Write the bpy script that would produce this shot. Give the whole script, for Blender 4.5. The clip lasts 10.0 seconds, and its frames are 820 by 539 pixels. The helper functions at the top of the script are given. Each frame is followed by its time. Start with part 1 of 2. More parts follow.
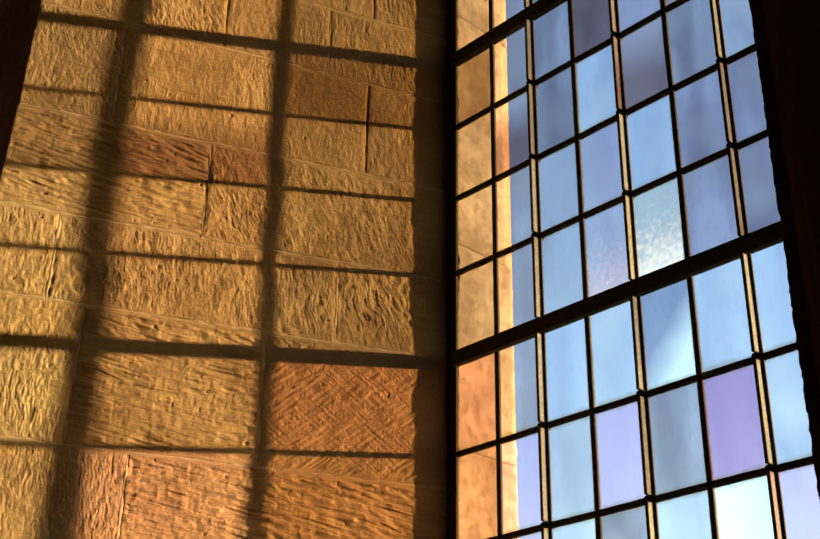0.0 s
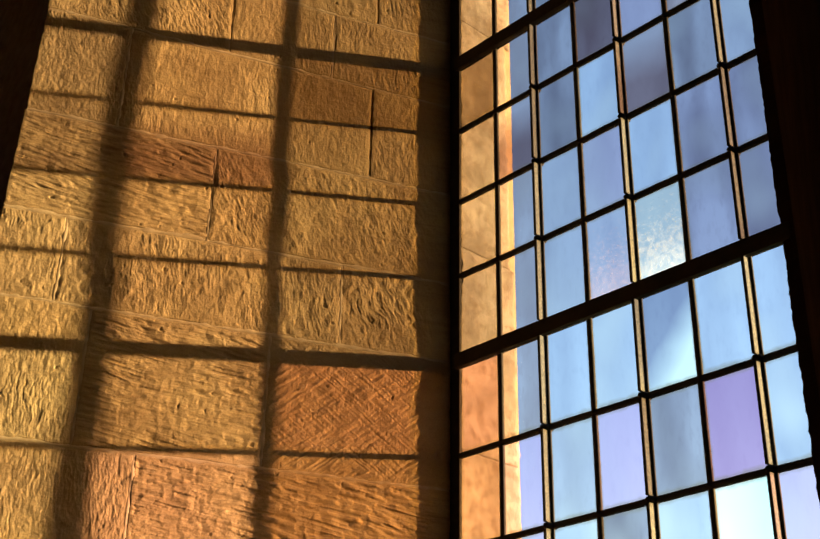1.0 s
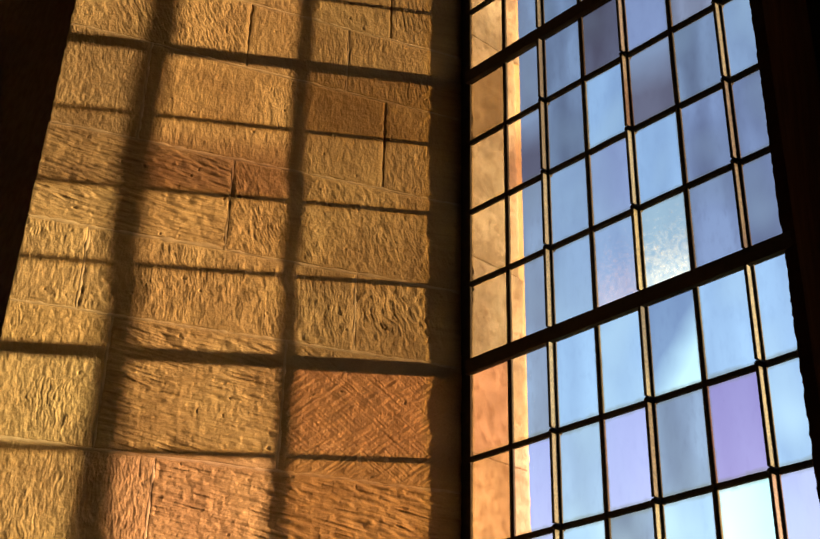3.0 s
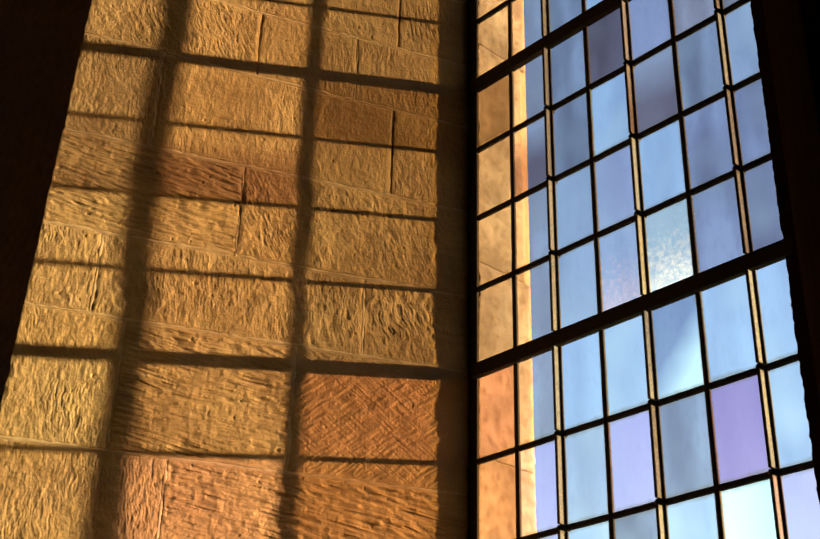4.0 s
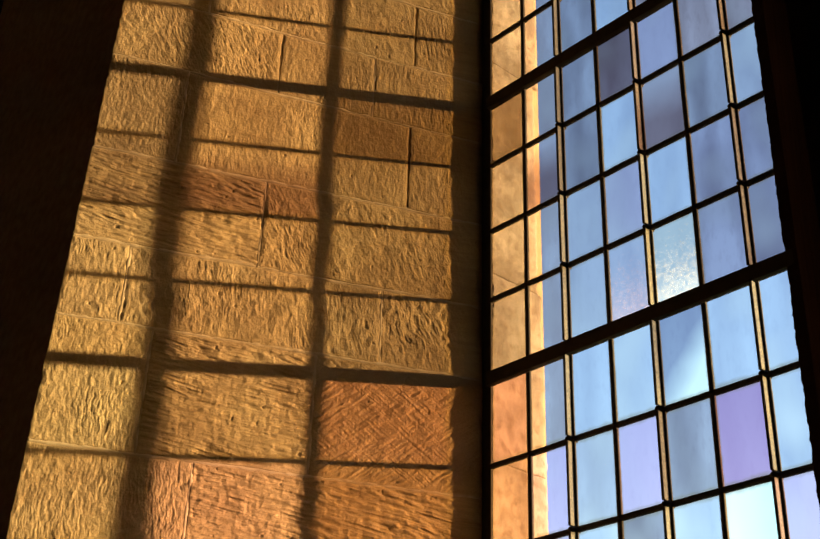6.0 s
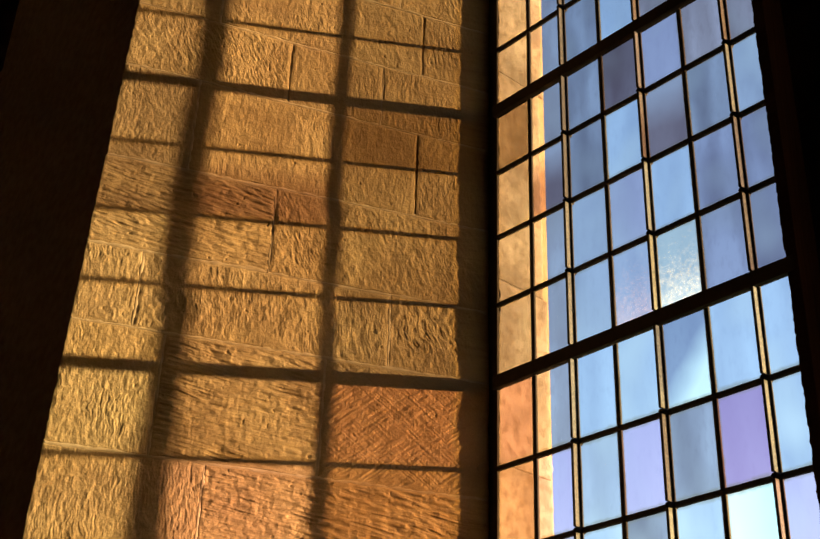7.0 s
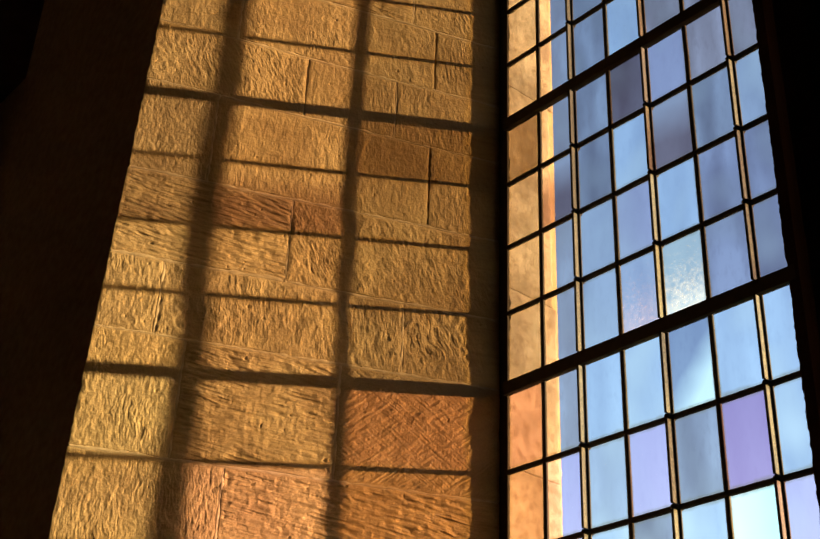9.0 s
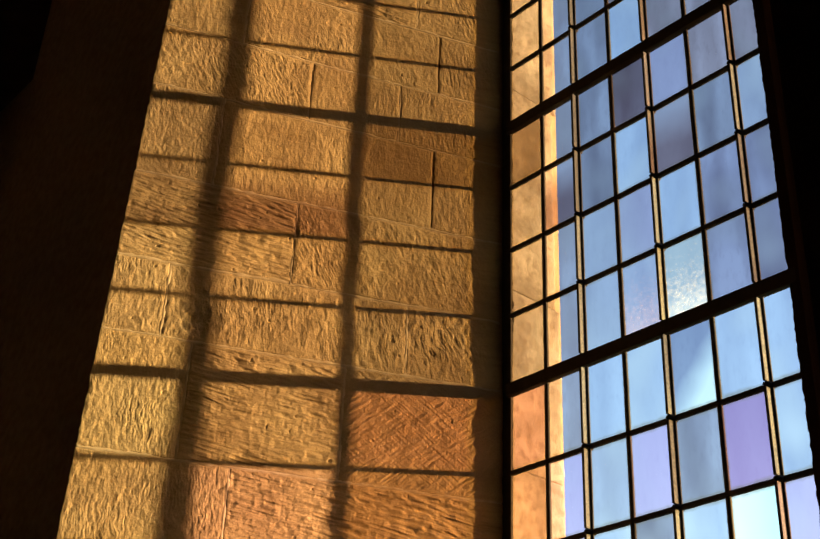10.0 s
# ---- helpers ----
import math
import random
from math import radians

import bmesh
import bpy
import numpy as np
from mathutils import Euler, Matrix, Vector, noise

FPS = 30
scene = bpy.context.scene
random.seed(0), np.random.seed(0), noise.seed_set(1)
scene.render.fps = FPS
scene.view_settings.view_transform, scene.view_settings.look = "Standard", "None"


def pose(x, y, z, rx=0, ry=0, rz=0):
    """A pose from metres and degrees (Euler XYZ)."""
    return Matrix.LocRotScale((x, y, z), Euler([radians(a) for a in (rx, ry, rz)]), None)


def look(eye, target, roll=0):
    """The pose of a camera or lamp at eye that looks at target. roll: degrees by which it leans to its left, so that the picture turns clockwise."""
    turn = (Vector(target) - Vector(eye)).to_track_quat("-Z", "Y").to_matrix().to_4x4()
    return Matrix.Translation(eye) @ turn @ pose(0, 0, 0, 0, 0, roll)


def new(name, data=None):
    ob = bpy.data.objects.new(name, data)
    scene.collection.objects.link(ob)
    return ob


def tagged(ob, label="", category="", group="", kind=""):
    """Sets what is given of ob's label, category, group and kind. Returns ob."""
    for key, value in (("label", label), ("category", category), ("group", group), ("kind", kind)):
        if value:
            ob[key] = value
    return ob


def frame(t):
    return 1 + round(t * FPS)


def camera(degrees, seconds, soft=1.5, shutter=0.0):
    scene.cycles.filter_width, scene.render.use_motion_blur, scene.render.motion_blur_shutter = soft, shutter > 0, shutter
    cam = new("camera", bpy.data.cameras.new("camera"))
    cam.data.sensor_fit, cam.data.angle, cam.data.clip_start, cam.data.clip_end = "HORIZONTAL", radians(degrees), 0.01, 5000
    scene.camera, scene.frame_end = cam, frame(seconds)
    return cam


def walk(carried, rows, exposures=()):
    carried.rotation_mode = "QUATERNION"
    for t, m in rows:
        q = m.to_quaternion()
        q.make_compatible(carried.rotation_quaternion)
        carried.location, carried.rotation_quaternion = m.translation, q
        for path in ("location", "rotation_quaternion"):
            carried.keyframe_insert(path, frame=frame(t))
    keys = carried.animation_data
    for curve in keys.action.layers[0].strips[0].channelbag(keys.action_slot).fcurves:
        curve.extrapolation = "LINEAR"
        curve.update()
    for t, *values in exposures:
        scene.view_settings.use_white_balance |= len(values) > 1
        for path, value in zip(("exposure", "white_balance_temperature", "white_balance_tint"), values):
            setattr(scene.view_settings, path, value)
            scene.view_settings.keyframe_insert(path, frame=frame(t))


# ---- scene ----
cam = camera(36.67, 10.0)
# seconds, x, y, z in metres, yaw, pitch, roll in degrees
ROWS = [
    (0, 1.8545, -0.1639, 1.5476, 46.624, 27.516, -0.948),
    (0.5, 1.8641, -0.1687, 1.5417, 46.737, 27.584, -1.000),
    (1, 1.8737, -0.1788, 1.5345, 46.812, 27.653, -1.034),
    (1.5, 1.8842, -0.1918, 1.5258, 46.881, 27.735, -1.069),
    (2, 1.8961, -0.2061, 1.5155, 46.962, 27.836, -1.115),
    (2.5, 1.9096, -0.2210, 1.5035, 47.063, 27.956, -1.176),
    (4, 1.9587, -0.2686, 1.4601, 47.466, 28.401, -1.427),
    (4.5, 1.9772, -0.2860, 1.4439, 47.614, 28.563, -1.519),
    (5, 1.9961, -0.3044, 1.4272, 47.758, 28.725, -1.609),
    (5.5, 2.0153, -0.3237, 1.4103, 47.894, 28.883, -1.693),
    (7, 2.0713, -0.3836, 1.3604, 48.247, 29.326, -1.915),
    (7.5, 2.0888, -0.4023, 1.3447, 48.352, 29.461, -1.984),
    (8, 2.1054, -0.4192, 1.3300, 48.456, 29.587, -2.052),
    (8.5, 2.1209, -0.4340, 1.3167, 48.559, 29.700, -2.120),
    (9, 2.1349, -0.4466, 1.3053, 48.658, 29.793, -2.184),
    (9.5, 2.1470, -0.4576, 1.2966, 48.742, 29.851, -2.234),
    (10, 2.1567, -0.4685, 1.2917, 48.788, 29.853, -2.253)
]
walk(cam, [(t, pose(x, y, z, 90 + pitch, roll, yaw)) for t, x, y, z, yaw, pitch, roll in ROWS])

# ---- light ----
SUN_AZ, SUN_EL = 42.36, 3.8
scene.view_settings.exposure = 2.65
world = bpy.data.worlds.new("evening_sky")
scene.world = world
world.use_nodes = True
wn = world.node_tree.nodes
sky = wn.new("ShaderNodeTexSky")
sky.sky_type, sky.sun_disc = "NISHITA", False
sky.sun_elevation, sky.sun_rotation = radians(SUN_EL), radians(SUN_AZ)
world.node_tree.links.new(sky.outputs[0], wn["Background"].inputs[0])
wn["Background"].inputs[1].default_value = 0.15
sun_data = bpy.data.lights.new("sun", "SUN")
sun_data.energy, sun_data.angle, sun_data.color = 5.0, radians(0.85), (1.0, 0.625, 0.225)
sun = new("sun", sun_data)
toward = Vector((math.sin(radians(SUN_AZ)) * math.cos(radians(SUN_EL)), math.cos(radians(SUN_AZ)) * math.cos(radians(SUN_EL)), math.sin(radians(SUN_EL))))
sun.matrix_world = look(toward * 30, (0, 0, 0))


# ---- materials ----
class Nodes:
    """A small helper to wire a material."""

    def __init__(self, name):
        self.mat = bpy.data.materials.new(name)
        self.mat.use_nodes = True
        self.tree = self.mat.node_tree
        self.bsdf = self.tree.nodes["Principled BSDF"]
        self.out = self.tree.nodes["Material Output"]

    def add(self, kind, operation=None, data_type=None, blend_type=None):
        node = self.tree.nodes.new(kind)
        if operation:
            node.operation = operation
        if data_type:
            node.data_type = data_type
        if blend_type:
            node.blend_type = blend_type
        return node

    def link(self, a, b):
        self.tree.links.new(a, b)

    def coords(self, scale=(1, 1, 1), shift=True):
        """Object coordinates, shifted by the object's own random number."""
        tc = self.add("ShaderNodeTexCoord")
        mp = self.add("ShaderNodeMapping")
        mp.inputs["Scale"].default_value = scale
        self.link(tc.outputs["Object"], mp.inputs["Vector"])
        if shift:
            info = self.add("ShaderNodeObjectInfo")
            mul = self.add("ShaderNodeMath", operation="MULTIPLY")
            mul.inputs[1].default_value = 37.0
            self.link(info.outputs["Random"], mul.inputs[0])
            self.link(mul.outputs[0], mp.inputs["Location"])
        return mp.outputs["Vector"]

    def noise(self, vec, scale, detail=4.0, rough=0.55):
        n = self.add("ShaderNodeTexNoise")
        n.inputs["Scale"].default_value, n.inputs["Detail"].default_value, n.inputs["Roughness"].default_value = scale, detail, rough
        self.link(vec, n.inputs["Vector"])
        return n.outputs["Fac"]

    def ramp(self, fac, stops):
        r = self.add("ShaderNodeValToRGB")
        els = r.color_ramp.elements
        while len(els) < len(stops):
            els.new(0.5)
        for el, (at, col) in zip(els, stops):
            el.position = at
            el.color = (*col, 1) if len(col) == 3 else (col[0], col[0], col[0], 1)
        self.link(fac, r.inputs["Fac"])
        return r.outputs["Color"]

    def mix(self, fac, a, b, blend="MIX"):
        m = self.add("ShaderNodeMix", data_type="RGBA", blend_type=blend)
        for sock, v in ((m.inputs[0], fac), (m.inputs[6], a), (m.inputs[7], b)):
            if isinstance(v, (int, float)):
                sock.default_value = v
            elif isinstance(v, tuple):
                sock.default_value = (*v, 1)
            else:
                self.link(v, sock)
        return m.outputs[2]

    def bump(self, height, strength, distance, normal=None):
        b = self.add("ShaderNodeBump")
        b.inputs["Strength"].default_value, b.inputs["Distance"].default_value = strength, distance
        self.link(height, b.inputs["Height"])
        if normal:
            self.link(normal, b.inputs["Normal"])
        return b.outputs["Normal"]


def stone_material(name, dark, light, stain, fine=0.0018, mottle=(3.2, 0.4), strata=0.3, hatch=(170.0, 38.0), sheen=0.12):
    n = Nodes(name)
    v = n.coords()
    info = n.add("ShaderNodeObjectInfo")
    base = n.ramp(n.noise(v, 7.0, 5.0), [(0.3, dark), (0.7, light)])
    tone = n.ramp(info.outputs["Random"], [(0.0, (0.93, 0.92, 0.90)), (0.5, (1.0, 0.99, 0.97)), (1.0, (1.0, 0.97, 0.90))])
    base = n.mix(1.0, base, tone, "MULTIPLY")
    base = n.mix(n.ramp(n.noise(v, mottle[0], 4.0), [(0.45, (0,)), (0.68, (mottle[1],))]), base, stain)
    bedding = n.noise(n.coords((5.0, 5.0, 75.0)), 1.0, 4.0, 0.6)
    where = n.ramp(n.noise(v, 4.0, 2.0), [(0.40, (strata * 0.3,)), (0.6, (strata,))])
    base = n.mix(where, base, n.mix(1.0, base, n.ramp(bedding, [(0.34, (0.5, 0.43, 0.36)), (0.5, (1.0, 1.0, 1.0)), (0.66, (1.2, 1.18, 1.1))]), "MULTIPLY"))
    grain = n.noise(v, 260.0, 3.0, 0.6)
    base = n.mix(0.45, base, n.ramp(grain, [(0.25, (0.45,)), (0.7, (1.0,))]), "MULTIPLY")
    n.link(base, n.bsdf.inputs["Base Color"])
    n.bsdf.inputs["Roughness"].default_value = 0.92
    n.bsdf.inputs["Specular IOR Level"].default_value = sheen
    nm = n.bump(n.noise(v, 180.0, 6.0, 0.7), 0.9, fine * 0.65)
    # fine scratches of the chisel
    nm = n.bump(n.noise(n.coords((hatch[0], hatch[0], hatch[1])), 1.0, 3.0, 0.6), 0.9, fine * 0.75, nm)
    n.link(nm, n.bsdf.inputs["Normal"])
    return n.mat


def plain_material(name, dark, light, rough, metal=0.0, scale=40.0, bump=0.0005):
    n = Nodes(name)
    v = n.coords()
    f = n.noise(v, scale, 5.0)
    n.link(n.ramp(f, [(0.3, dark), (0.7, light)]), n.bsdf.inputs["Base Color"])
    n.bsdf.inputs["Roughness"].default_value, n.bsdf.inputs["Metallic"].default_value = rough, metal
    n.link(n.bump(n.noise(v, scale * 6, 4.0), 0.5, bump), n.bsdf.inputs["Normal"])
    return n.mat


def glass_material(name, tint, deep, streak=0.5, blot=0.35, slope=None, pale=(1, 1, 1), frost=0.0, frost_tint=(0.95, 0.9, 0.85), bloom=0.0):
    """Hand-made tinted glass: a body tint, vertical streaks, soft blotches, a change to the pale tint along slope,
    crusted lime where frosted.
    """
    n = Nodes(name)
    v = n.coords((1, 1, 0.16))
    w = n.coords((1, 1, 0.55))
    col = n.mix(n.ramp(n.noise(v, 11.0, 1.5, 0.45), [(0.40, (0,)), (0.75, (streak,))]), tint, deep)
    col = n.mix(n.ramp(n.noise(w, 5.5, 1.0, 0.4), [(0.42, (0,)), (0.68, (blot,))]), col, deep)
    # grime: fine specks and runs
    col = n.mix(n.ramp(n.noise(n.coords((1, 1, 0.35)), 70.0, 4.0, 0.65), [(0.5, (0,)), (0.75, (0.28,))]), col, deep)
    if bloom:
        cloud = n.noise(n.coords((1, 1, 0.7)), 5.5, 1.5, 0.45)
        col = n.mix(n.ramp(cloud, [(0.48, (0,)), (0.72, (bloom,))]), col, (0.90, 0.93, 0.96))
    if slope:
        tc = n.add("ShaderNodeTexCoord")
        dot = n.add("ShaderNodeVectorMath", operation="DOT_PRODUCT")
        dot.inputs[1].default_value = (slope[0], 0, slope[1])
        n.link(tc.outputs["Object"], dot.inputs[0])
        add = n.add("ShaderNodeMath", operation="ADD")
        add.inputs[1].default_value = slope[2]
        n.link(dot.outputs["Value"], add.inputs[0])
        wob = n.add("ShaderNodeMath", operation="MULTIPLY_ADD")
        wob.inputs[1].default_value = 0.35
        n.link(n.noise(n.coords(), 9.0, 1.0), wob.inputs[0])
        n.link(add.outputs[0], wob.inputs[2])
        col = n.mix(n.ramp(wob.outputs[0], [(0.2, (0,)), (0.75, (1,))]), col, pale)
    gen = n.add("ShaderNodeTexCoord")
    sides = n.add("ShaderNodeSeparateXYZ")
    n.link(gen.outputs["Generated"], sides.inputs[0])
    reach = []
    for axis, room in (("X", 0.5), ("Z", 0.485)):
        off = n.add("ShaderNodeMath", operation="SUBTRACT")
        off.inputs[1].default_value = 0.5
        n.link(sides.outputs[axis], off.inputs[0])
        size = n.add("ShaderNodeMath", operation="ABSOLUTE")
        n.link(off.outputs[0], size.inputs[0])
        scaled = n.add("ShaderNodeMath", operation="MULTIPLY")
        scaled.inputs[1].default_value = room / 0.5
        n.link(size.outputs[0], scaled.inputs[0])
        reach.append(scaled.outputs[0])
    far = n.add("ShaderNodeMath", operation="MAXIMUM")
    n.link(reach[0], far.inputs[0])
    n.link(reach[1], far.inputs[1])
    rag = n.add("ShaderNodeMath", operation="MULTIPLY_ADD")
    rag.inputs[1].default_value = 0.075
    n.link(n.noise(n.coords(), 34.0, 4.0, 0.6), rag.inputs[0])
    n.link(far.outputs[0], rag.inputs[2])
    col = n.mix(n.ramp(rag.outputs[0], [(0.455, (0,)), (0.505, (0.55,))]), col, (0.50, 0.45, 0.36))
    clear = n.add("ShaderNodeBsdfTransparent")
    n.link(col, clear.inputs["Color"])
    shader = clear.outputs[0]
    if frost:
        dust = n.add("ShaderNodeBsdfTranslucent")
        dust.inputs["Color"].default_value = (*frost_tint, 1)
        crust = n.noise(n.coords((1, 1, 1.3)), 75.0, 9.0, 0.8)
        tc = n.add("ShaderNodeTexCoord")
        sep = n.add("ShaderNodeSeparateXYZ")
        n.link(tc.outputs["Object"], sep.inputs[0])
        low = n.add("ShaderNodeMath", operation="MULTIPLY_ADD")
        low.inputs[1].default_value, low.inputs[2].default_value = -1.1, -0.02
        n.link(sep.outputs["Z"], low.inputs[0])
        s = n.add("ShaderNodeMath", operation="ADD")
        n.link(low.outputs[0], s.inputs[0])
        n.link(crust, s.inputs[1])
        m = n.add("ShaderNodeMixShader")
        n.link(n.ramp(s.outputs[0], [(0.45, (0.0,)), (0.68, (frost,))]), m.inputs[0])
        n.link(shader, m.inputs[1])
        n.link(dust.outputs[0], m.inputs[2])
        shader = m.outputs[0]
    gloss = n.add("ShaderNodeBsdfGlossy")
    gloss.inputs["Roughness"].default_value = 0.06
    rim = n.add("ShaderNodeLayerWeight")
    rim.inputs["Blend"].default_value = 0.3
    edge = n.add("ShaderNodeMath", operation="POWER")
    edge.inputs[1].default_value = 5.0
    n.link(rim.outputs["Facing"], edge.inputs[0])
    top = n.add("ShaderNodeMixShader")
    n.link(edge.outputs[0], top.inputs[0])
    n.link(shader, top.inputs[1])
    n.link(gloss.outputs[0], top.inputs[2])
    n.link(top.outputs[0], n.out.inputs["Surface"])
    return n.mat


STONE = stone_material("tooled_sandstone", (0.37, 0.275, 0.15), (0.52, 0.405, 0.22), (0.39, 0.275, 0.145))
BEDDED = stone_material("bedded_sandstone", (0.36, 0.265, 0.145), (0.54, 0.42, 0.23), (0.37, 0.255, 0.135), strata=0.55, hatch=(95.0, 210.0))
OUTER_STONE = stone_material("weathered_sandstone", (0.27, 0.235, 0.185), (0.54, 0.48, 0.39), (0.20, 0.145, 0.09), mottle=(34.0, 0.65), strata=0.0)
# sandstone coloured near-black: the deep shade on these walls is in the colour
SHADE_STONE = stone_material("shade_toned_masonry", (0.026, 0.014, 0.009), (0.042, 0.024, 0.015), (0.026, 0.014, 0.008), sheen=0.0)
ROOM = plain_material("dull_plaster", (0.52, 0.42, 0.32), (0.64, 0.54, 0.43), 0.95, scale=4)
MORTAR = plain_material("lime_mortar", (0.36, 0.275, 0.16), (0.50, 0.40, 0.25), 0.95, scale=30, bump=0.0012)
IRON = plain_material("black_iron", (0.008, 0.006, 0.006), (0.026, 0.018, 0.015), 0.7, 0.2, 45, 0.0006)
LEAD = plain_material("dark_lead", (0.010, 0.009, 0.009), (0.028, 0.025, 0.024), 0.75, 0.0, 80, 0.0005)
ZINC = plain_material("grey_steel_bar", (0.035, 0.035, 0.035), (0.15, 0.15, 0.145), 0.7, 0.0, 170, 0.0006)
FLOOR = plain_material("stone_floor", (0.24, 0.20, 0.16), (0.36, 0.30, 0.24), 0.8, scale=3)
TIMBER = plain_material("dark_ceiling_boards", (0.10, 0.07, 0.045), (0.17, 0.12, 0.08), 0.8, scale=6)
GRASS = plain_material("meadow", (0.04, 0.06, 0.02), (0.08, 0.11, 0.04), 1.0, scale=0.5)

GLASS = {
    "b": glass_material("sky_blue_glass", (0.78, 0.83, 0.935), (0.61, 0.65, 0.77), 0.6, 0.5, bloom=0.65),
    "c": glass_material("smoky_blue_glass", (0.71, 0.70, 0.77), (0.53, 0.485, 0.535), 0.6, 0.8, bloom=0.3),
    "h": glass_material("pale_blue_glass", (0.74, 0.76, 0.85), (0.59, 0.60, 0.69), 0.7, 0.6, bloom=0.55),
    "m": glass_material("pale_lavender_glass", (0.72, 0.70, 0.82), (0.58, 0.56, 0.68), 0.7, 0.6, bloom=0.35),
    "d": glass_material("dull_blue_glass", (0.665, 0.67, 0.755), (0.43, 0.415, 0.485), 0.8, 0.8, bloom=0.35),
    "g": glass_material("grey_lavender_glass", (0.73, 0.67, 0.725), (0.44, 0.375, 0.40), 0.9, 0.8, bloom=0.35),
    "l": glass_material("lavender_glass", (0.80, 0.73, 0.90), (0.70, 0.64, 0.82), 0.4, 0.2, bloom=0.2),
    "p": glass_material("violet_glass", (0.70, 0.585, 0.78), (0.62, 0.50, 0.70), 0.5, 0.4),
    "v": glass_material("slate_violet_glass", (0.53, 0.475, 0.535), (0.33, 0.255, 0.29), 0.9, 0.9, bloom=0.2),
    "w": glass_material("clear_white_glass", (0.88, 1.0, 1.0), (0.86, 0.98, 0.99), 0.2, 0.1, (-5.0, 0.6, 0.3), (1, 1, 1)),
    "k": glass_material("half_clear_glass", (0.62, 0.66, 0.77), (0.48, 0.50, 0.64), 0.5, 0.4, (4.5, -3.6, 0.1), (0.95, 1.0, 1.0)),
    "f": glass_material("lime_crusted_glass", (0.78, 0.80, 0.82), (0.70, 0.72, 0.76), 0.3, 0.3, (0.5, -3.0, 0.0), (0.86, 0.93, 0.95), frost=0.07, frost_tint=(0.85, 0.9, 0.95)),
    "e": glass_material("faintly_crusted_glass", (0.72, 0.73, 0.83), (0.58, 0.59, 0.72), 0.6, 0.5, frost=0.035, frost_tint=(0.95, 0.75, 0.75), bloom=0.5),
    "y": glass_material("straw_glass", (0.54, 0.54, 0.59), (0.42, 0.385, 0.40), 0.4, 0.4),
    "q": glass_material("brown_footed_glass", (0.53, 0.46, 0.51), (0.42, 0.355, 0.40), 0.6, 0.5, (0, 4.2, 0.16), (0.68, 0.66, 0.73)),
    "n": glass_material("periwinkle_glass", (0.65, 0.645, 0.76), (0.42, 0.395, 0.485), 0.8, 0.8, bloom=0.35),
    "a": glass_material("apricot_glass", (0.61, 0.53, 0.53), (0.51, 0.43, 0.43), 0.4, 0.4),
    "u": glass_material("brown_smoked_glass", (0.42, 0.385, 0.375), (0.32, 0.28, 0.27), 0.6, 0.5),
    "o": glass_material("rose_glass", (0.58, 0.485, 0.515), (0.51, 0.415, 0.44), 0.4, 0.4),
}


# ---- building helpers ----
def part(name, bm, material, parent=None, label=""):
    me = bpy.data.meshes.new(name)
    bm.to_mesh(me)
    bm.free()
    me.materials.append(material)
    ob = new(name, me)
    ob.parent = parent
    if label:
        ob["label"] = label
    return ob


def box(bm, x0, x1, y0, y1, z0, z1, bevel=0.0):
    made = bmesh.ops.create_cube(bm, size=1.0, matrix=Matrix.LocRotScale(((x0 + x1) / 2, (y0 + y1) / 2, (z0 + z1) / 2), None, (x1 - x0, y1 - y0, z1 - z0)))
    if bevel:
        edges = {e for v in made["verts"] for e in v.link_edges}
        bmesh.ops.bevel(bm, geom=list(edges), offset=bevel, segments=2, affect="EDGES", profile=0.6)
    return bm


def prism(bm, plan, z0, z1):
    low = [bm.verts.new((x, y, z0)) for x, y in plan]
    high = [bm.verts.new((x, y, z1)) for x, y in plan]
    bm.faces.new(low[::-1])
    bm.faces.new(high)
    for i in range(len(plan)):
        j = (i + 1) % len(plan)
        bm.faces.new((low[i], low[j], high[j], high[i]))
    bmesh.ops.recalc_face_normals(bm, faces=bm.faces)
    return bm


def hashed(ix, iy, seed):
    h = (ix.astype(np.int64) * 374761393 + iy.astype(np.int64) * 668265263 + seed * 974634777) & 0x7FFFFFFF
    h = ((h ^ (h >> 13)) * 1274126177) & 0x7FFFFFFF
    return ((h ^ (h >> 16)) & 0xFFFFFF) / float(0xFFFFFF)


def grain(u, v, seed):
    """Smooth value noise, 0 to 1, on arrays."""
    iu, iv = np.floor(u), np.floor(v)
    fu, fv = u - iu, v - iv
    fu, fv = fu * fu * (3 - 2 * fu), fv * fv * (3 - 2 * fv)
    a, b = hashed(iu, iv, seed), hashed(iu + 1, iv, seed)
    c, d = hashed(iu, iv + 1, seed), hashed(iu + 1, iv + 1, seed)
    return (a * (1 - fu) + b * fu) * (1 - fv) + (c * (1 - fu) + d * fu) * fv


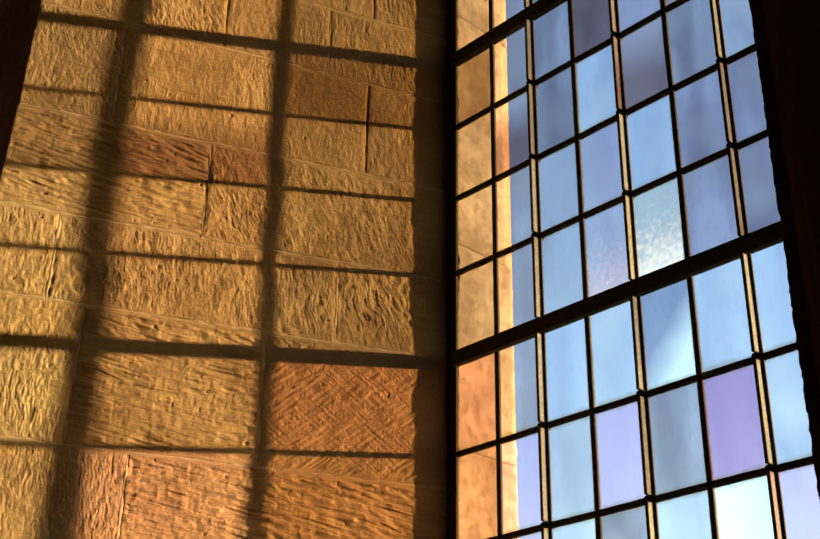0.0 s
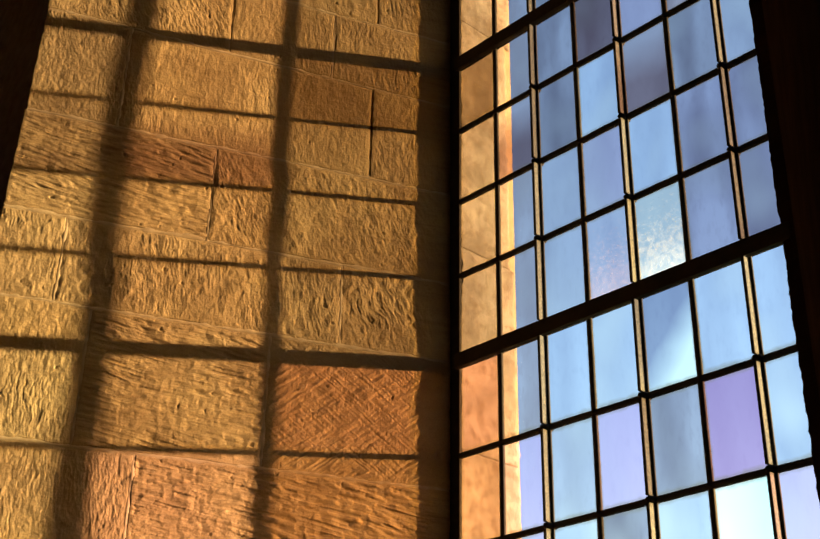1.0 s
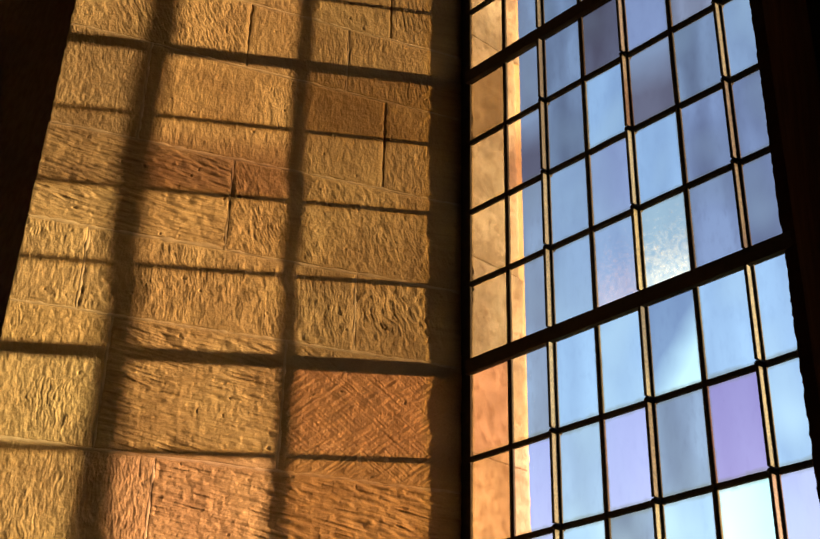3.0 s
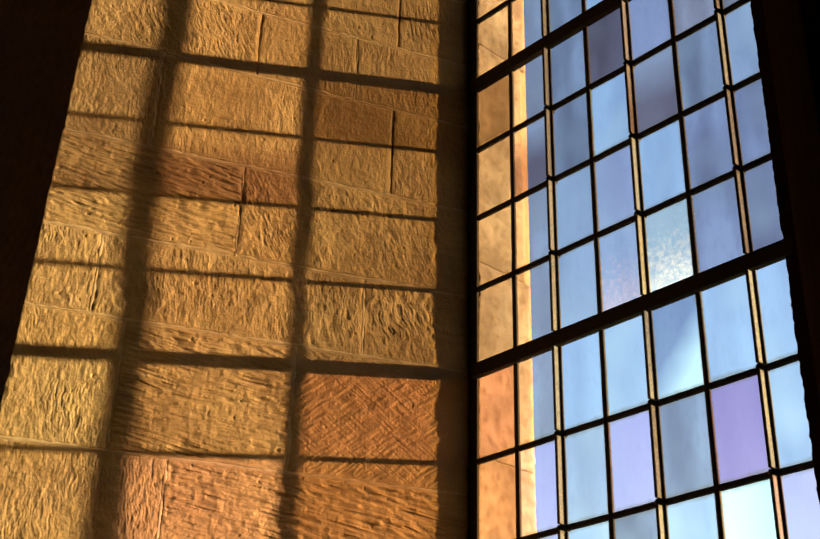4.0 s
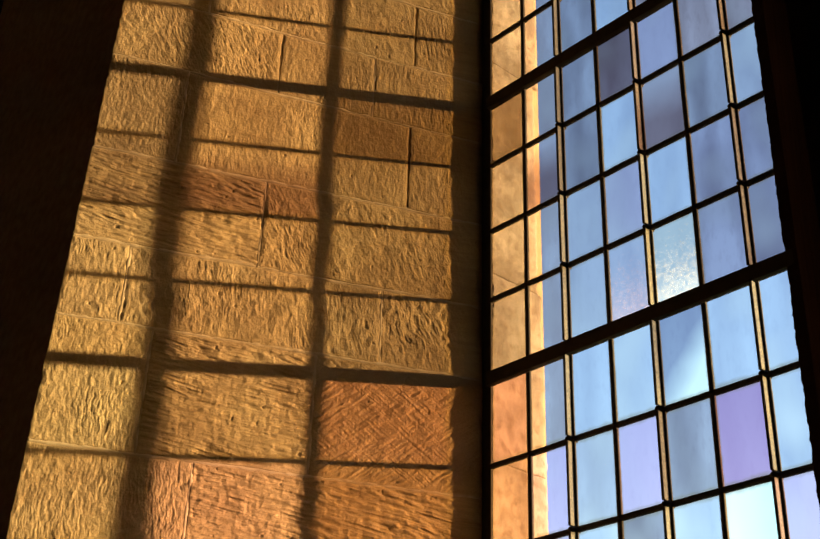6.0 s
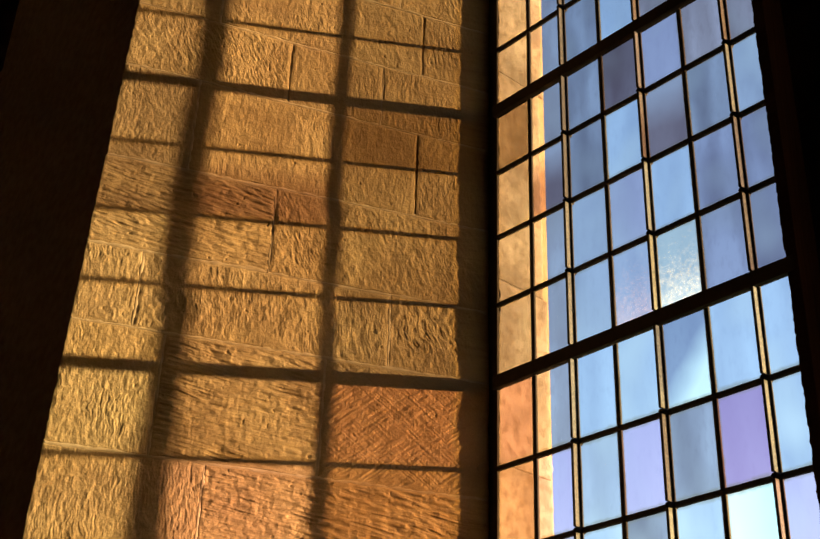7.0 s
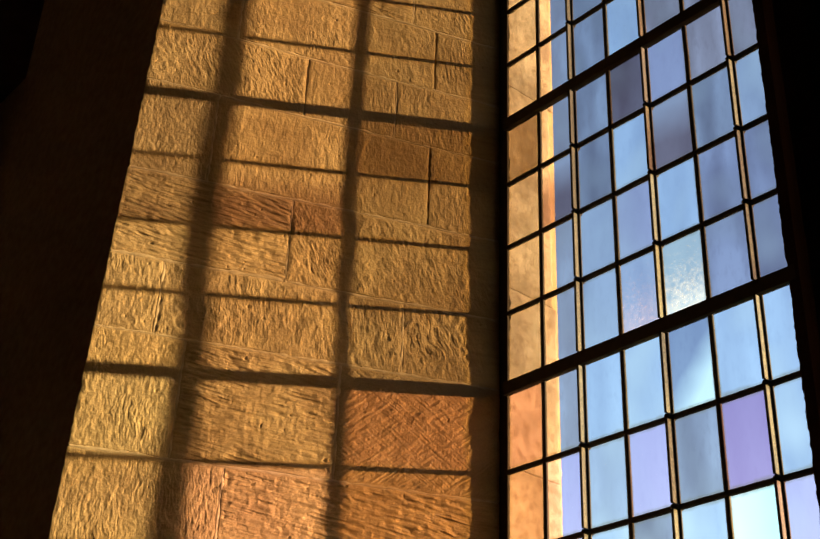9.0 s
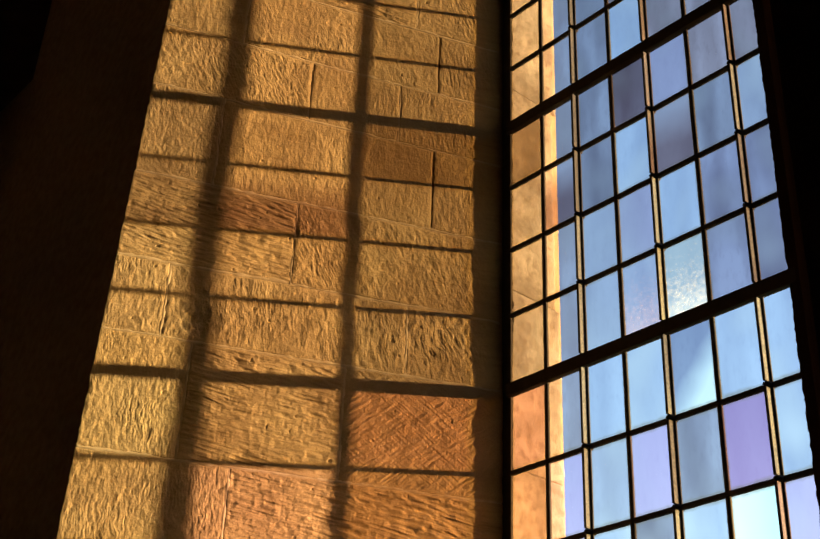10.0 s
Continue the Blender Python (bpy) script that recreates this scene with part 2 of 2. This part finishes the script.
def tooled(u, v, seed, angle, depth, rough):
    """Relief of a hand-tooled ashlar face in metres: chisel furrows along one way, worn hollows, bedding, a few holes."""
    ca, sa = math.cos(radians(angle)), math.sin(radians(angle))
    bend = 0.010 * (grain(u * 11, v * 11, seed + 5) - 0.5) + 0.004 * (grain(u * 37, v * 37, seed + 15) - 0.5)
    along, across = u * ca + v * sa + bend, -u * sa + v * ca + bend
    # worn hollows, broad and middling
    hollow = (grain(u * 9, v * 9, seed + 2) - 0.5) + 0.8 * (grain(u * 22, v * 22, seed + 3) - 0.5) + 0.5 * (grain(u * 52, v * 52, seed + 8) - 0.5)
    patch = np.clip(grain(u * 8, v * 8, seed + 9) * 2.2 - 0.6, 0.15, 1.0)
    grit = 0.6 * (grain(u * 170, v * 170, seed + 14) - 0.5) + 0.4 * (grain(u * 310, v * 310, seed + 24) - 0.5)
    if abs(angle) < 30:
        # split along the bed: thin broken ledges, each a little proud of the next
        k = v * 92 + u * sa * 90 + 1.6 * grain(u * 7, v * 15, seed + 16)
        layer = np.floor(k)
        f = k - layer
        step = np.clip(f / 0.35, 0, 1)
        low, high = (grain(u * 19 + 31 * (layer + d), layer * 0 + d, seed + 17) - 0.5 + 0.6 * (grain(u * 48 + 17 * (layer + d), layer * 0, seed + 18) - 0.5) for d in (0, 1))
        ledge = low * (1 - step) + high * step
        line = grain(along * 26, across * 190, seed) - 0.5
        cut = np.clip(grain(u * 13 + 3, v * 130 + u * sa * 120, seed + 27) - 0.82, 0, 1)
        relief = depth * (2.0 * ledge * (0.45 + 0.75 * patch) + 0.6 * line + 0.4 * grit + 0.5 * (grain(u * 120, v * 40, seed + 26) - 0.5)) - 0.009 * cut
        hollow = hollow * 0.8
    elif abs(angle) < 60:
        # fine scratched tooling, crossed
        one = grain(along * 15, across * 230, seed) - 0.5
        two = grain(u * 12 - v * 9, u * 150 + v * 200, seed + 1) - 0.5
        three = grain(along * 30, across * 120, seed + 7) - 0.5
        relief = depth * (0.95 * one * (0.4 + patch) + 0.8 * two * (1.25 - patch) + 0.9 * three + 0.6 * grit)
    else:
        # short chisel strokes side by side
        ph = across * 128 + 1.5 * (grain(along * 34, across * 34, seed) - 0.5) + 0.7 * (grain(along * 60, across * 60, seed + 21) - 0.5)
        stroke = np.sin(2 * math.pi * ph) * (0.35 + 0.65 * grain(along * 34, across * 80, seed + 22))
        loose = grain(along * 50, across * 138, seed + 1) - 0.5
        relief = depth * (0.26 * stroke * patch + 0.85 * loose * (0.5 + 0.7 * patch) + 0.85 * grit)
        relief = relief + 0.65 * depth * (grain(along * 42, across * 78, seed + 25) - 0.5) + 0.6 * depth * (grain(u * 90, v * 90, seed + 28) - 0.5)
    # sparse holes of a few millimetres
    cu, cv = np.floor(u * 22), np.floor(v * 22)
    hole = np.zeros_like(u)
    for du in (-1, 0, 1):
        for dv in (-1, 0, 1):
            a, b = cu + du, cv + dv
            there = hashed(a, b, seed + 61) > 0.80
            hu, hv = (a + hashed(a, b, seed + 62)) / 22, (b + hashed(a, b, seed + 63)) / 22
            size = 0.0018 + 0.0042 * hashed(a, b, seed + 64) ** 2
            d = np.hypot((u - hu) * (0.8 + 0.6 * hashed(a, b, seed + 65)), v - hv) + 0.0045 * (grain(u * 160, v * 160, seed + 66) - 0.5)
            hole = np.maximum(hole, there * np.clip(1.25 - d / size, 0, 1) * size)
    return relief + rough * hollow - 0.75 * hole


def bow(s, z):
    """How far the old reveal has worn back from a true plane, in metres, at s from the glass and height z."""
    def ease(t):
        t = np.clip(t, 0, 1)
        return t * t * (3 - 2 * t)
    worn = ease((z - 2.88) / 0.28) * (1 - ease((s - 0.68) / 0.28) * ease((z - 3.58) / 0.28))
    return -0.0045 * worn + 0.0018 * (grain(s * 4 + 2, z * 4, 77) - 0.5)


def stone(name, origin, right, up, out, width, corners, seed, angle, depth, rough, material, parent, step=0.004, back=0.09, lean=0.0, ragged=0.005, lip=1.3, bowed=None):
    """A dressed block. corners: height of the lower left, lower right, upper left, upper right above the origin; the worn front is a relief."""
    ll, lr, ul, ur = corners
    nu, nv = max(2, int(width / step)), max(2, int((max(ul, ur) - min(ll, lr)) / step))
    s, t = np.meshgrid(np.linspace(0, 1, nu + 1), np.linspace(0, 1, nv + 1))
    u = s * width
    v = (ll * (1 - s) + lr * s) * (1 - t) + (ul * (1 - s) + ur * s) * t
    # uneven edges
    edge = np.minimum(np.minimum(s, 1 - s) * width, np.minimum(t, 1 - t) * (ul - ll))
    u = u + ragged * (0.6 * grain(v * 55, v * 0 + seed, seed + 11) + 0.4 * grain(v * 17, v * 0 + seed, seed + 19) - 0.5) * np.where(s > 0.5, 1, -1) * (np.abs(s - 0.5) > 0.49)
    v = v + 0.004 * (grain(u * 25, u * 0 + seed, seed + 12) - 0.5) * (np.abs(t - 0.5) > 0.49)
    u = u + lean * v * (1 - s)
    h = tooled(u + seed * 1.7, v, seed, angle, depth, rough)
    # the strokes lean towards the window: steep on that side, drawn out on the other
    h = tooled(u + seed * 1.7 - lip * h, v, seed, angle, depth, rough)
    h = h * np.clip(edge / 0.011, 0.3, 1)
    wear = np.clip(1 - edge / (0.007 + 0.006 * grain(u * 20, v * 20, seed + 13)), 0, 1)
    h = h - 0.0009 * wear ** 2
    if bowed:
        h = h + bow(bowed[0] - u, bowed[1] + v)
    o, r, w, n = (np.array(a, float) for a in (origin, right, up, out))
    pts = o + u[..., None] * r + v[..., None] * w + h[..., None] * n
    verts = pts.reshape(-1, 3)
    idx = np.arange((nu + 1) * (nv + 1)).reshape(nv + 1, nu + 1)
    quads = np.stack([idx[:-1, :-1], idx[:-1, 1:], idx[1:, 1:], idx[1:, :-1]], -1).reshape(-1, 4).tolist()
    rim = list(idx[0, :]) + list(idx[1:, -1]) + list(idx[-1, -2::-1]) + list(idx[-2:0:-1, 0])
    base = len(verts)
    rear = verts[rim] - back * n - h.reshape(-1)[rim][:, None] * n
    allv = np.concatenate([verts, rear])
    k = len(rim)
    for i in range(k):
        j = (i + 1) % k
        quads.append([int(rim[j]), int(rim[i]), base + i, base + j])
    me = bpy.data.meshes.new(name)
    centre = allv.mean(0)
    me.from_pydata((allv - centre).tolist(), [], quads)
    me.polygons.foreach_set("use_smooth", [True] * len(me.polygons))
    me.materials.append(material)
    me.update()
    ob = new(name, me)
    ob.location = centre
    ob.parent = parent
    return ob


# ---- the masonry round the window ----
GLASS_Y = 2.0
X0, SPLAY = -0.314, 0.513            # left reveal: x = X0 - SPLAY * (2 - y)
INNER, OUTER = 0.93, 2.245           # the wall's two faces
SILL, HEAD = 1.62, 5.1
L = math.hypot(1, SPLAY)
ALONG = Vector((-SPLAY / L, -1 / L, 0))       # from the window into the room
FACE = Vector((1 / L, -SPLAY / L, 0))         # out of the left reveal


def reveal(s, z, off=0.0):
    return Vector((X0, GLASS_Y, 0)) + ALONG * s + FACE * off + Vector((0, 0, z))


END = 1.22
a, b = reveal(0.006, 0, -0.018), reveal(1.17, 0, -0.018)
wall_left = tagged(part("wall_left", prism(bmesh.new(), [(a.x, a.y), (a.x, 2.006), (-0.296, 2.006), (-0.296, OUTER - 0.004), (-5.2, OUTER - 0.004), (-5.2, 1.7), (-2.12, 1.7), (-2.12, b.y + 0.004), (b.x, b.y + 0.004)], 0, 6.2), MORTAR),
                   "thick sandstone wall with a splayed, hand-tooled ashlar window reveal", "wall", kind="structure")
RX, RS = 0.735, 0.585
# near-black material stands in for the shade on this side
wall_right = tagged(part("wall_right", prism(bmesh.new(), [(RX, 2.03), (RX, GLASS_Y - 0.01), (RX + RS * (2 - INNER), INNER), (5.2, INNER), (5.2, OUTER), (1.02, OUTER)], 0, 6.2), SHADE_STONE),
                    "sandstone wall with splayed window reveal, its deep shade put into a near-black colour", "wall", kind="structure")
xl, xr = reveal(END, 0).x, RX + RS * (2 - INNER)
tagged(part("wall_below_window", prism(bmesh.new(), [(xl - 0.02, INNER + 0.02), (xr + 0.02, INNER + 0.02), (1.02, OUTER - 0.02), (-0.35, OUTER - 0.02)], 0, SILL), STONE), "sandstone wall and sill under the window", "wall", kind="structure")
tagged(part("wall_above_window", prism(bmesh.new(), [(xl - 0.02, INNER + 0.02), (xr + 0.02, INNER + 0.02), (1.02, OUTER - 0.02), (-0.35, OUTER - 0.02)], HEAD, 6.2), SHADE_STONE), "sandstone lintel wall over the window", "wall", kind="structure")
bm = bmesh.new()
box(bm, -5.5, -5.2, -7.0, 2.2, 0, 6.2)
tagged(part("wall_west", bm, ROOM), "plain plastered room wall in deep shade", "wall", kind="structure")
bm = bmesh.new()
box(bm, 5.2, 5.5, -7.0, 2.2, 0, 6.2)
tagged(part("wall_east", bm, ROOM), "plain plastered room wall in deep shade", "wall", kind="structure")
bm = bmesh.new()
box(bm, -5.5, 5.5, -7.3, -7.0, 0, 6.2)
tagged(part("wall_south", bm, ROOM), "plain plastered room wall in deep shade", "wall", kind="structure")
bm = bmesh.new()
box(bm, -5.5, 5.5, -7.3, 2.2, -0.3, 0)
tagged(part("floor", bm, FLOOR), "worn grey stone floor", "floor", kind="structure")
bm = bmesh.new()
box(bm, -5.5, 5.5, -7.3, 2.24, 6.2, 6.4)
tagged(part("ceiling", bm, TIMBER), "brown timber ceiling", "ceiling", kind="structure")
bm = bmesh.new()
box(bm, -2000, 2000, 2.3, 4000, -1.0, -0.4)
tagged(part("ground", bm, GRASS), "open grassy ground outside", "ground", kind="structure")

# bed joints of the left reveal: height at mid-length and fall towards the window
BEDS = [(1.56, 0.0), (1.88, 0.0), (2.20, 0.005), (2.517, 0.012), (2.881, 0.022), (3.128, 0.032), (3.425, 0.045), (3.752, 0.075), (3.995, 0.085), (4.262, 0.095), (4.57, 0.1), (4.86, 0.1), (5.16, 0.1)]
# upright joints of each course, from the window inwards; then the tooling: angle, depth (mm), roughness (mm) for each stone
COURSES = [
    ([0.42, 0.9], [(0, 1, 1), (90, 1, 1), (20, 1, 1)]),
    ([0.6], [(0, 1, 1), (90, 1, 1)]),
    ([0.808], [(-10, 1.15, 1.0), (84, 1.1, 1.2)]),
    ([0.5, 0.96], [(-38, 1.3, 1.4), (-9, 1.15, 1.15), (84, 1.2, 1.0)]),
    ([0.316, 1.055], [(72, 1.3, 2.4), (82, 1.0, 2.0), (86, 1.1, 1.2)]),
    ([0.69], [(66, 1.15, 1.5), (-10, 0.95, 1.15)]),
    ([0.25, 0.965], [(86, 1.0, 0.7), (80, 0.8, 1.0), (78, 1.1, 1.0)]),
    ([0.376, 0.684], [(85, 1.1, 0.8), (84, 0.9, 0.7), (66, 1.2, 1.2)]),
    ([0.243, 0.93], [(80, 1.2, 1.0), (76, 1.0, 1.0), (80, 1.1, 1.2)]),
    ([0.33, 0.8], [(70, 1.2, 1.0), (-9, 1.2, 1.0), (-8, 1.2, 1.0)]),
    ([0.55], [(20, 1.0, 1.0), (4, 1.2, 1.4)]),
    ([0.3, 0.9], [(20, 1.0, 1.0), (4, 1.2, 1.4), (70, 1, 1)]),
]
GAP = 0.003


def bed(i, s):
    z, k = BEDS[i]
    return z + k * (s - 0.6)


seed = 3
for i, (cuts, dress) in enumerate(COURSES):
    ends = [0.006] + cuts + [1.24 - 0.025 * (BEDS[i][0] - 2.26)]
    for j, (angle, depth, rough) in enumerate(dress):
        s0, s1 = ends[j] + (GAP if j else 0), ends[j + 1] - (GAP if j + 1 < len(dress) else 0)
        seed += 1
        jog = 0.0002 * ((seed * 7) % 5 - 2)
        # drawn from the inner end, so that "right" runs towards the window
        low = min(bed(i, s0), bed(i, s1))
        corners = (bed(i, s1) + GAP - low, bed(i, s0) + GAP - low, bed(i + 1, s1) - GAP - low, bed(i + 1, s0) - GAP - low)
        stone("stone", reveal(s1, low, jog), -ALONG, (0, 0, 1), FACE, s1 - s0, corners, seed, -angle, depth * (0.0018 if abs(angle) < 30 else 0.00145), rough * 0.0021, BEDDED if abs(angle) < 30 else STONE, wall_left,
              step=0.0019 if 2 <= i <= 9 else 0.02, lean=0.025 if j + 1 == len(dress) else 0.0, bowed=(s1, low))


def pointing(p0, p1, half, lift, seed):
    """A hand-smeared lime joint from p0 to p1, each (s, z) on the left reveal; lift: how proud it stands."""
    d = Vector((p1[0] - p0[0], p1[1] - p0[1]))
    length = d.length
    d.normalize()
    side = Vector((-d.y, d.x))
    bm = bmesh.new()
    rows = []
    n = max(4, int(length / 0.006))
    for k in range(n + 1):
        t = length * k / n
        wob = (0.005 if length > 0.6 else 0.0015) * noise.noise(Vector((t * 6, seed, 0))) + 0.0028 * noise.noise(Vector((t * 24, seed, 2)))
        wide = half * (1 + 0.45 * noise.noise(Vector((t * 22, seed, 5))))
        top = lift + 0.0012 * noise.noise(Vector((t * 40, seed, 9)))
        row = []
        for f, h in ((-1.0, -0.003), (-0.75, -0.0007), (0.0, 0.0), (0.75, -0.0007), (1.0, -0.003)):
            q = Vector(p0) + d * t + side * (wob + f * wide)
            row.append(bm.verts.new(reveal(q.x, q.y, top + h + float(bow(np.array(q.x), np.array(q.y))))))
        rows.append(row)
    for p, q in zip(rows, rows[1:]):
        for k in range(4):
            bm.faces.new((p[k], q[k], q[k + 1], p[k + 1])).smooth = True
    part("pointing", bm, MORTAR, wall_left)


CRACKS = {(6, 0.25), (7, 0.684), (8, 0.243)}      # upright joints that have lost their mortar
for i in range(2, 11):
    last = 1.236 - 0.025 * (BEDS[i][0] - 2.26)
    pointing((0.008, bed(i, 0.008)), (last, bed(i, last)), 0.0075, -0.0003, i * 3.3)
    for s in COURSES[i][0]:
        pointing((s, bed(i, s)), (s, bed(i + 1, s)), 0.0045 if (i, s) in CRACKS else 0.0070, -0.0075 if (i, s) in CRACKS else -0.0005, i + s * 9)

# the jamb outside the glass
zs = [1.6, 2.62, 3.22, 4.03, 5.1]
for i in range(len(zs) - 1):
    seed += 1
    h = zs[i + 1] - zs[i]
    stone("outer_stone", (-0.288, 2.006, zs[i] + 0.001), (0, 1, 0), (0, 0, 1), (1, 0, 0), OUTER - 2.006 - (0.014, 0.016, 0.036, 0.018)[i], (0, 0, h - 0.002, h - 0.002), seed, 80, 0.0012, 0.003, OUTER_STONE, wall_left, 0.006, 0.05, ragged=0.020)

# ragged bedding mortar along the glass's other side
bm = bmesh.new()
zz = np.linspace(SILL, HEAD, 420)
edge = 0.703 + 0.003 * (grain(zz * 6, zz * 0, 41) - 0.5) + 0.004 * (grain(zz * 95, zz * 0, 42) - 0.5)
rows = []
for z, x in zip(zz, edge):
    rows.append([bm.verts.new(q) for q in ((x + 0.004, 2.03, z), (x, 2.012, z), (x, 1.99, z), (x + 0.006, 1.982, z), (RX + 0.012, 1.975, z))])
for p, q in zip(rows, rows[1:]):
    for k in range(4):
        bm.faces.new((p[k], q[k], q[k + 1], p[k + 1]))
part("bedding_mortar", bm, SHADE_STONE, wall_right, "ragged mortar fillet, coloured near-black for shade")

# ---- the leaded window ----
window = tagged(new("window_1"), "tall leaded window of blue, lavender and violet panes with black iron bars", "window", kind="structure")
window.location = (0.2, GLASS_Y, SILL)


def wpart(name, bm, material, parent=window, label=""):
    ob = part(name, bm, material, parent, label)
    ob.matrix_parent_inverse = Matrix.Translation(-window.location) if parent is window else Matrix()
    return ob


COLS = [-0.284, -0.1385, 0.0145, 0.160, 0.310, 0.4590, 0.6095, 0.722]
ROWZ = [1.62, 1.862, 2.108, 2.352, 2.596, 2.861, 3.120, 3.360, 3.605, 3.846, 4.110, 4.355, 4.600, 4.832, 5.1]
BARS = (1, 5, 9, 13)
# dark strip beside the glass: shade of the stone rebate, put in as colour
strip_bm = bmesh.new()
box(strip_bm, a.x + 0.0005, COLS[0], 1.996, 2.005, SILL, HEAD, 0.002)
wpart("window_frame", strip_bm, IRON, label="dark strip for the shaded stone rebate beside the glass")


def came_section(half, depth, thick):
    """Half of a rounded lead came in plan."""
    return [(-half, -thick), (-half * 0.8, -depth), (half * 0.8, -depth), (half, -thick), (half, thick), (half * 0.8, depth), (-half * 0.8, depth), (-half, thick)]


def upright(x, half, depth, seed):
    bm = bmesh.new()
    rows = []
    for k in range(90):
        z = SILL + (HEAD - SILL) * k / 89
        dx = 0.0012 * (noise.noise(Vector((z * 5, seed, 0))) + 0.5 * noise.noise(Vector((z * 23, seed, 4))))
        rows.append([bm.verts.new((x + dx + px, GLASS_Y + py, z)) for px, py in came_section(half, depth, 0.0022)])
    for p, q in zip(rows, rows[1:]):
        for k in range(8):
            j = (k + 1) % 8
            bm.faces.new((p[k], p[j], q[j], q[k]))
    bmesh.ops.recalc_face_normals(bm, faces=bm.faces)
    for f in bm.faces:
        f.smooth = True
    return bm


for c in range(1, 7):
    heavy = c % 2 == 0
    wpart("upright_came", upright(COLS[c], 0.0098 if heavy else 0.0072, 0.003 if heavy else 0.0048, c), LEAD)
    if heavy:
        for r in range(len(ROWZ) - 1):
            z0 = ROWZ[r] + (0.021 if r in BARS else 0.008)
            z1 = ROWZ[r + 1] - (0.024 if r + 1 in BARS else 0.008)
            bm = box(bmesh.new(), COLS[c] - 0.004, COLS[c] + 0.004, GLASS_Y - 0.0220, GLASS_Y - 0.0028, z0, z1, 0.0008)
            for v in bm.verts:
                v.co.x += 0.0006 * noise.noise(Vector((v.co.z * 31, c, r)))
            wpart("stiffening_bar", bm, ZINC, label="pale worn metal stiffening bar")
            # dark cap over the front edge of the bar
            wpart("bar_cap", box(bmesh.new(), COLS[c] - 0.0041, COLS[c] + 0.0036, GLASS_Y - 0.0232, GLASS_Y - 0.0222, z0, z1, 0.0003), LEAD)

for r in range(1, len(ROWZ) - 1):
    z = ROWZ[r]
    bm = bmesh.new()
    if r in BARS:
        box(bm, COLS[0] - 0.004, RX - 0.002, GLASS_Y - 0.022, GLASS_Y - 0.006, z - 0.024, z + 0.018, 0.003)
        wpart("saddle_bar", bm, IRON, label="thick black iron saddle bar")
        bm = box(bmesh.new(), COLS[0] - 0.003, RX - 0.003, GLASS_Y - 0.0055, GLASS_Y + 0.006, z - 0.019, z + 0.014, 0.002)
        wpart("level_came", bm, LEAD)
    else:
        rows = []
        for k in range(60):
            x = COLS[0] - 0.003 + (RX + 0.0 - COLS[0]) * k / 59
            dz = 0.0016 * (noise.noise(Vector((x * 5, r * 3.1, 0))) + 0.5 * noise.noise(Vector((x * 19, r, 4))))
            rows.append([bm.verts.new((x, GLASS_Y + py, z + dz + pz)) for pz, py in came_section(0.0075, 0.0062, 0.003)])
        for p, q in zip(rows, rows[1:]):
            for k in range(8):
                j = (k + 1) % 8
                bm.faces.new((p[k], p[j], q[j], q[k]))
        bmesh.ops.recalc_face_normals(bm, faces=bm.faces)
        for f in bm.faces:
            f.smooth = True
        wpart("level_came", bm, LEAD)
    if r not in BARS:
        for c in range(1, 7):
            # solder blob where cames cross
            bm = bmesh.new()
            w = 0.0135 if c % 2 == 0 else 0.009
            bmesh.ops.create_icosphere(bm, subdivisions=2, radius=1.0, matrix=Matrix.LocRotScale((COLS[c], GLASS_Y - 0.003, z), None, (w, 0.0225 if c % 2 == 0 else 0.005, 0.0095)))
            for f in bm.faces:
                f.smooth = True
            wpart("solder_joint", bm, LEAD)

PANE_LABELS = {"b": "sky-blue glass pane", "h": "pale blue glass pane", "c": "smoky blue glass pane", "m": "pale lavender glass pane", "d": "dull blue glass pane", "g": "grey-lavender streaked glass pane", "l": "lavender glass pane", "p": "violet glass pane",
               "v": "dark slate-violet glass pane", "w": "clear bright white glass pane", "k": "half-clear glass pane", "f": "lime-crusted white glass pane", "e": "faintly crusted blue glass pane", "q": "lavender glass pane browned towards its foot", "n": "periwinkle glass pane", "a": "apricot-tinted glass pane", "u": "brown smoked glass pane", "y": "straw-tinted glass pane", "o": "rose-tinted glass pane"}
# panes, row by row from the sill up, from the sunlit jamb across
TINTS = ["ycdbdbl", "ycdbbdl", "albdbwl", "alhldpb", "ocbbkbb", "ychefnn", "ychmbnn", "yqdbqdh", "ucdvmgg", "ycdbggg", "ycdgbgg", "ygghghg", "ycgbgbg", "ycgbgbg"]
for r, row in enumerate(TINTS):
    z0, z1 = ROWZ[r], ROWZ[r + 1]
    for c, kind in enumerate(row):
        x0, x1 = COLS[c], COLS[c + 1] + (0.012 if c == 6 else 0)
        w, h = (x1 - x0) / 2 - 0.001, (z1 - z0) / 2 - 0.001
        bm = box(bmesh.new(), -w, w, -0.0015, 0.0015, -h, h)
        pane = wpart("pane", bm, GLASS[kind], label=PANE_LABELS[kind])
        pane.location = ((x0 + x1) / 2, GLASS_Y, (z0 + z1) / 2)
        tilt = random.uniform(-0.4, 0.4)
        pane.rotation_euler = (radians(random.uniform(-0.4, 0.4)), 0, radians(tilt))
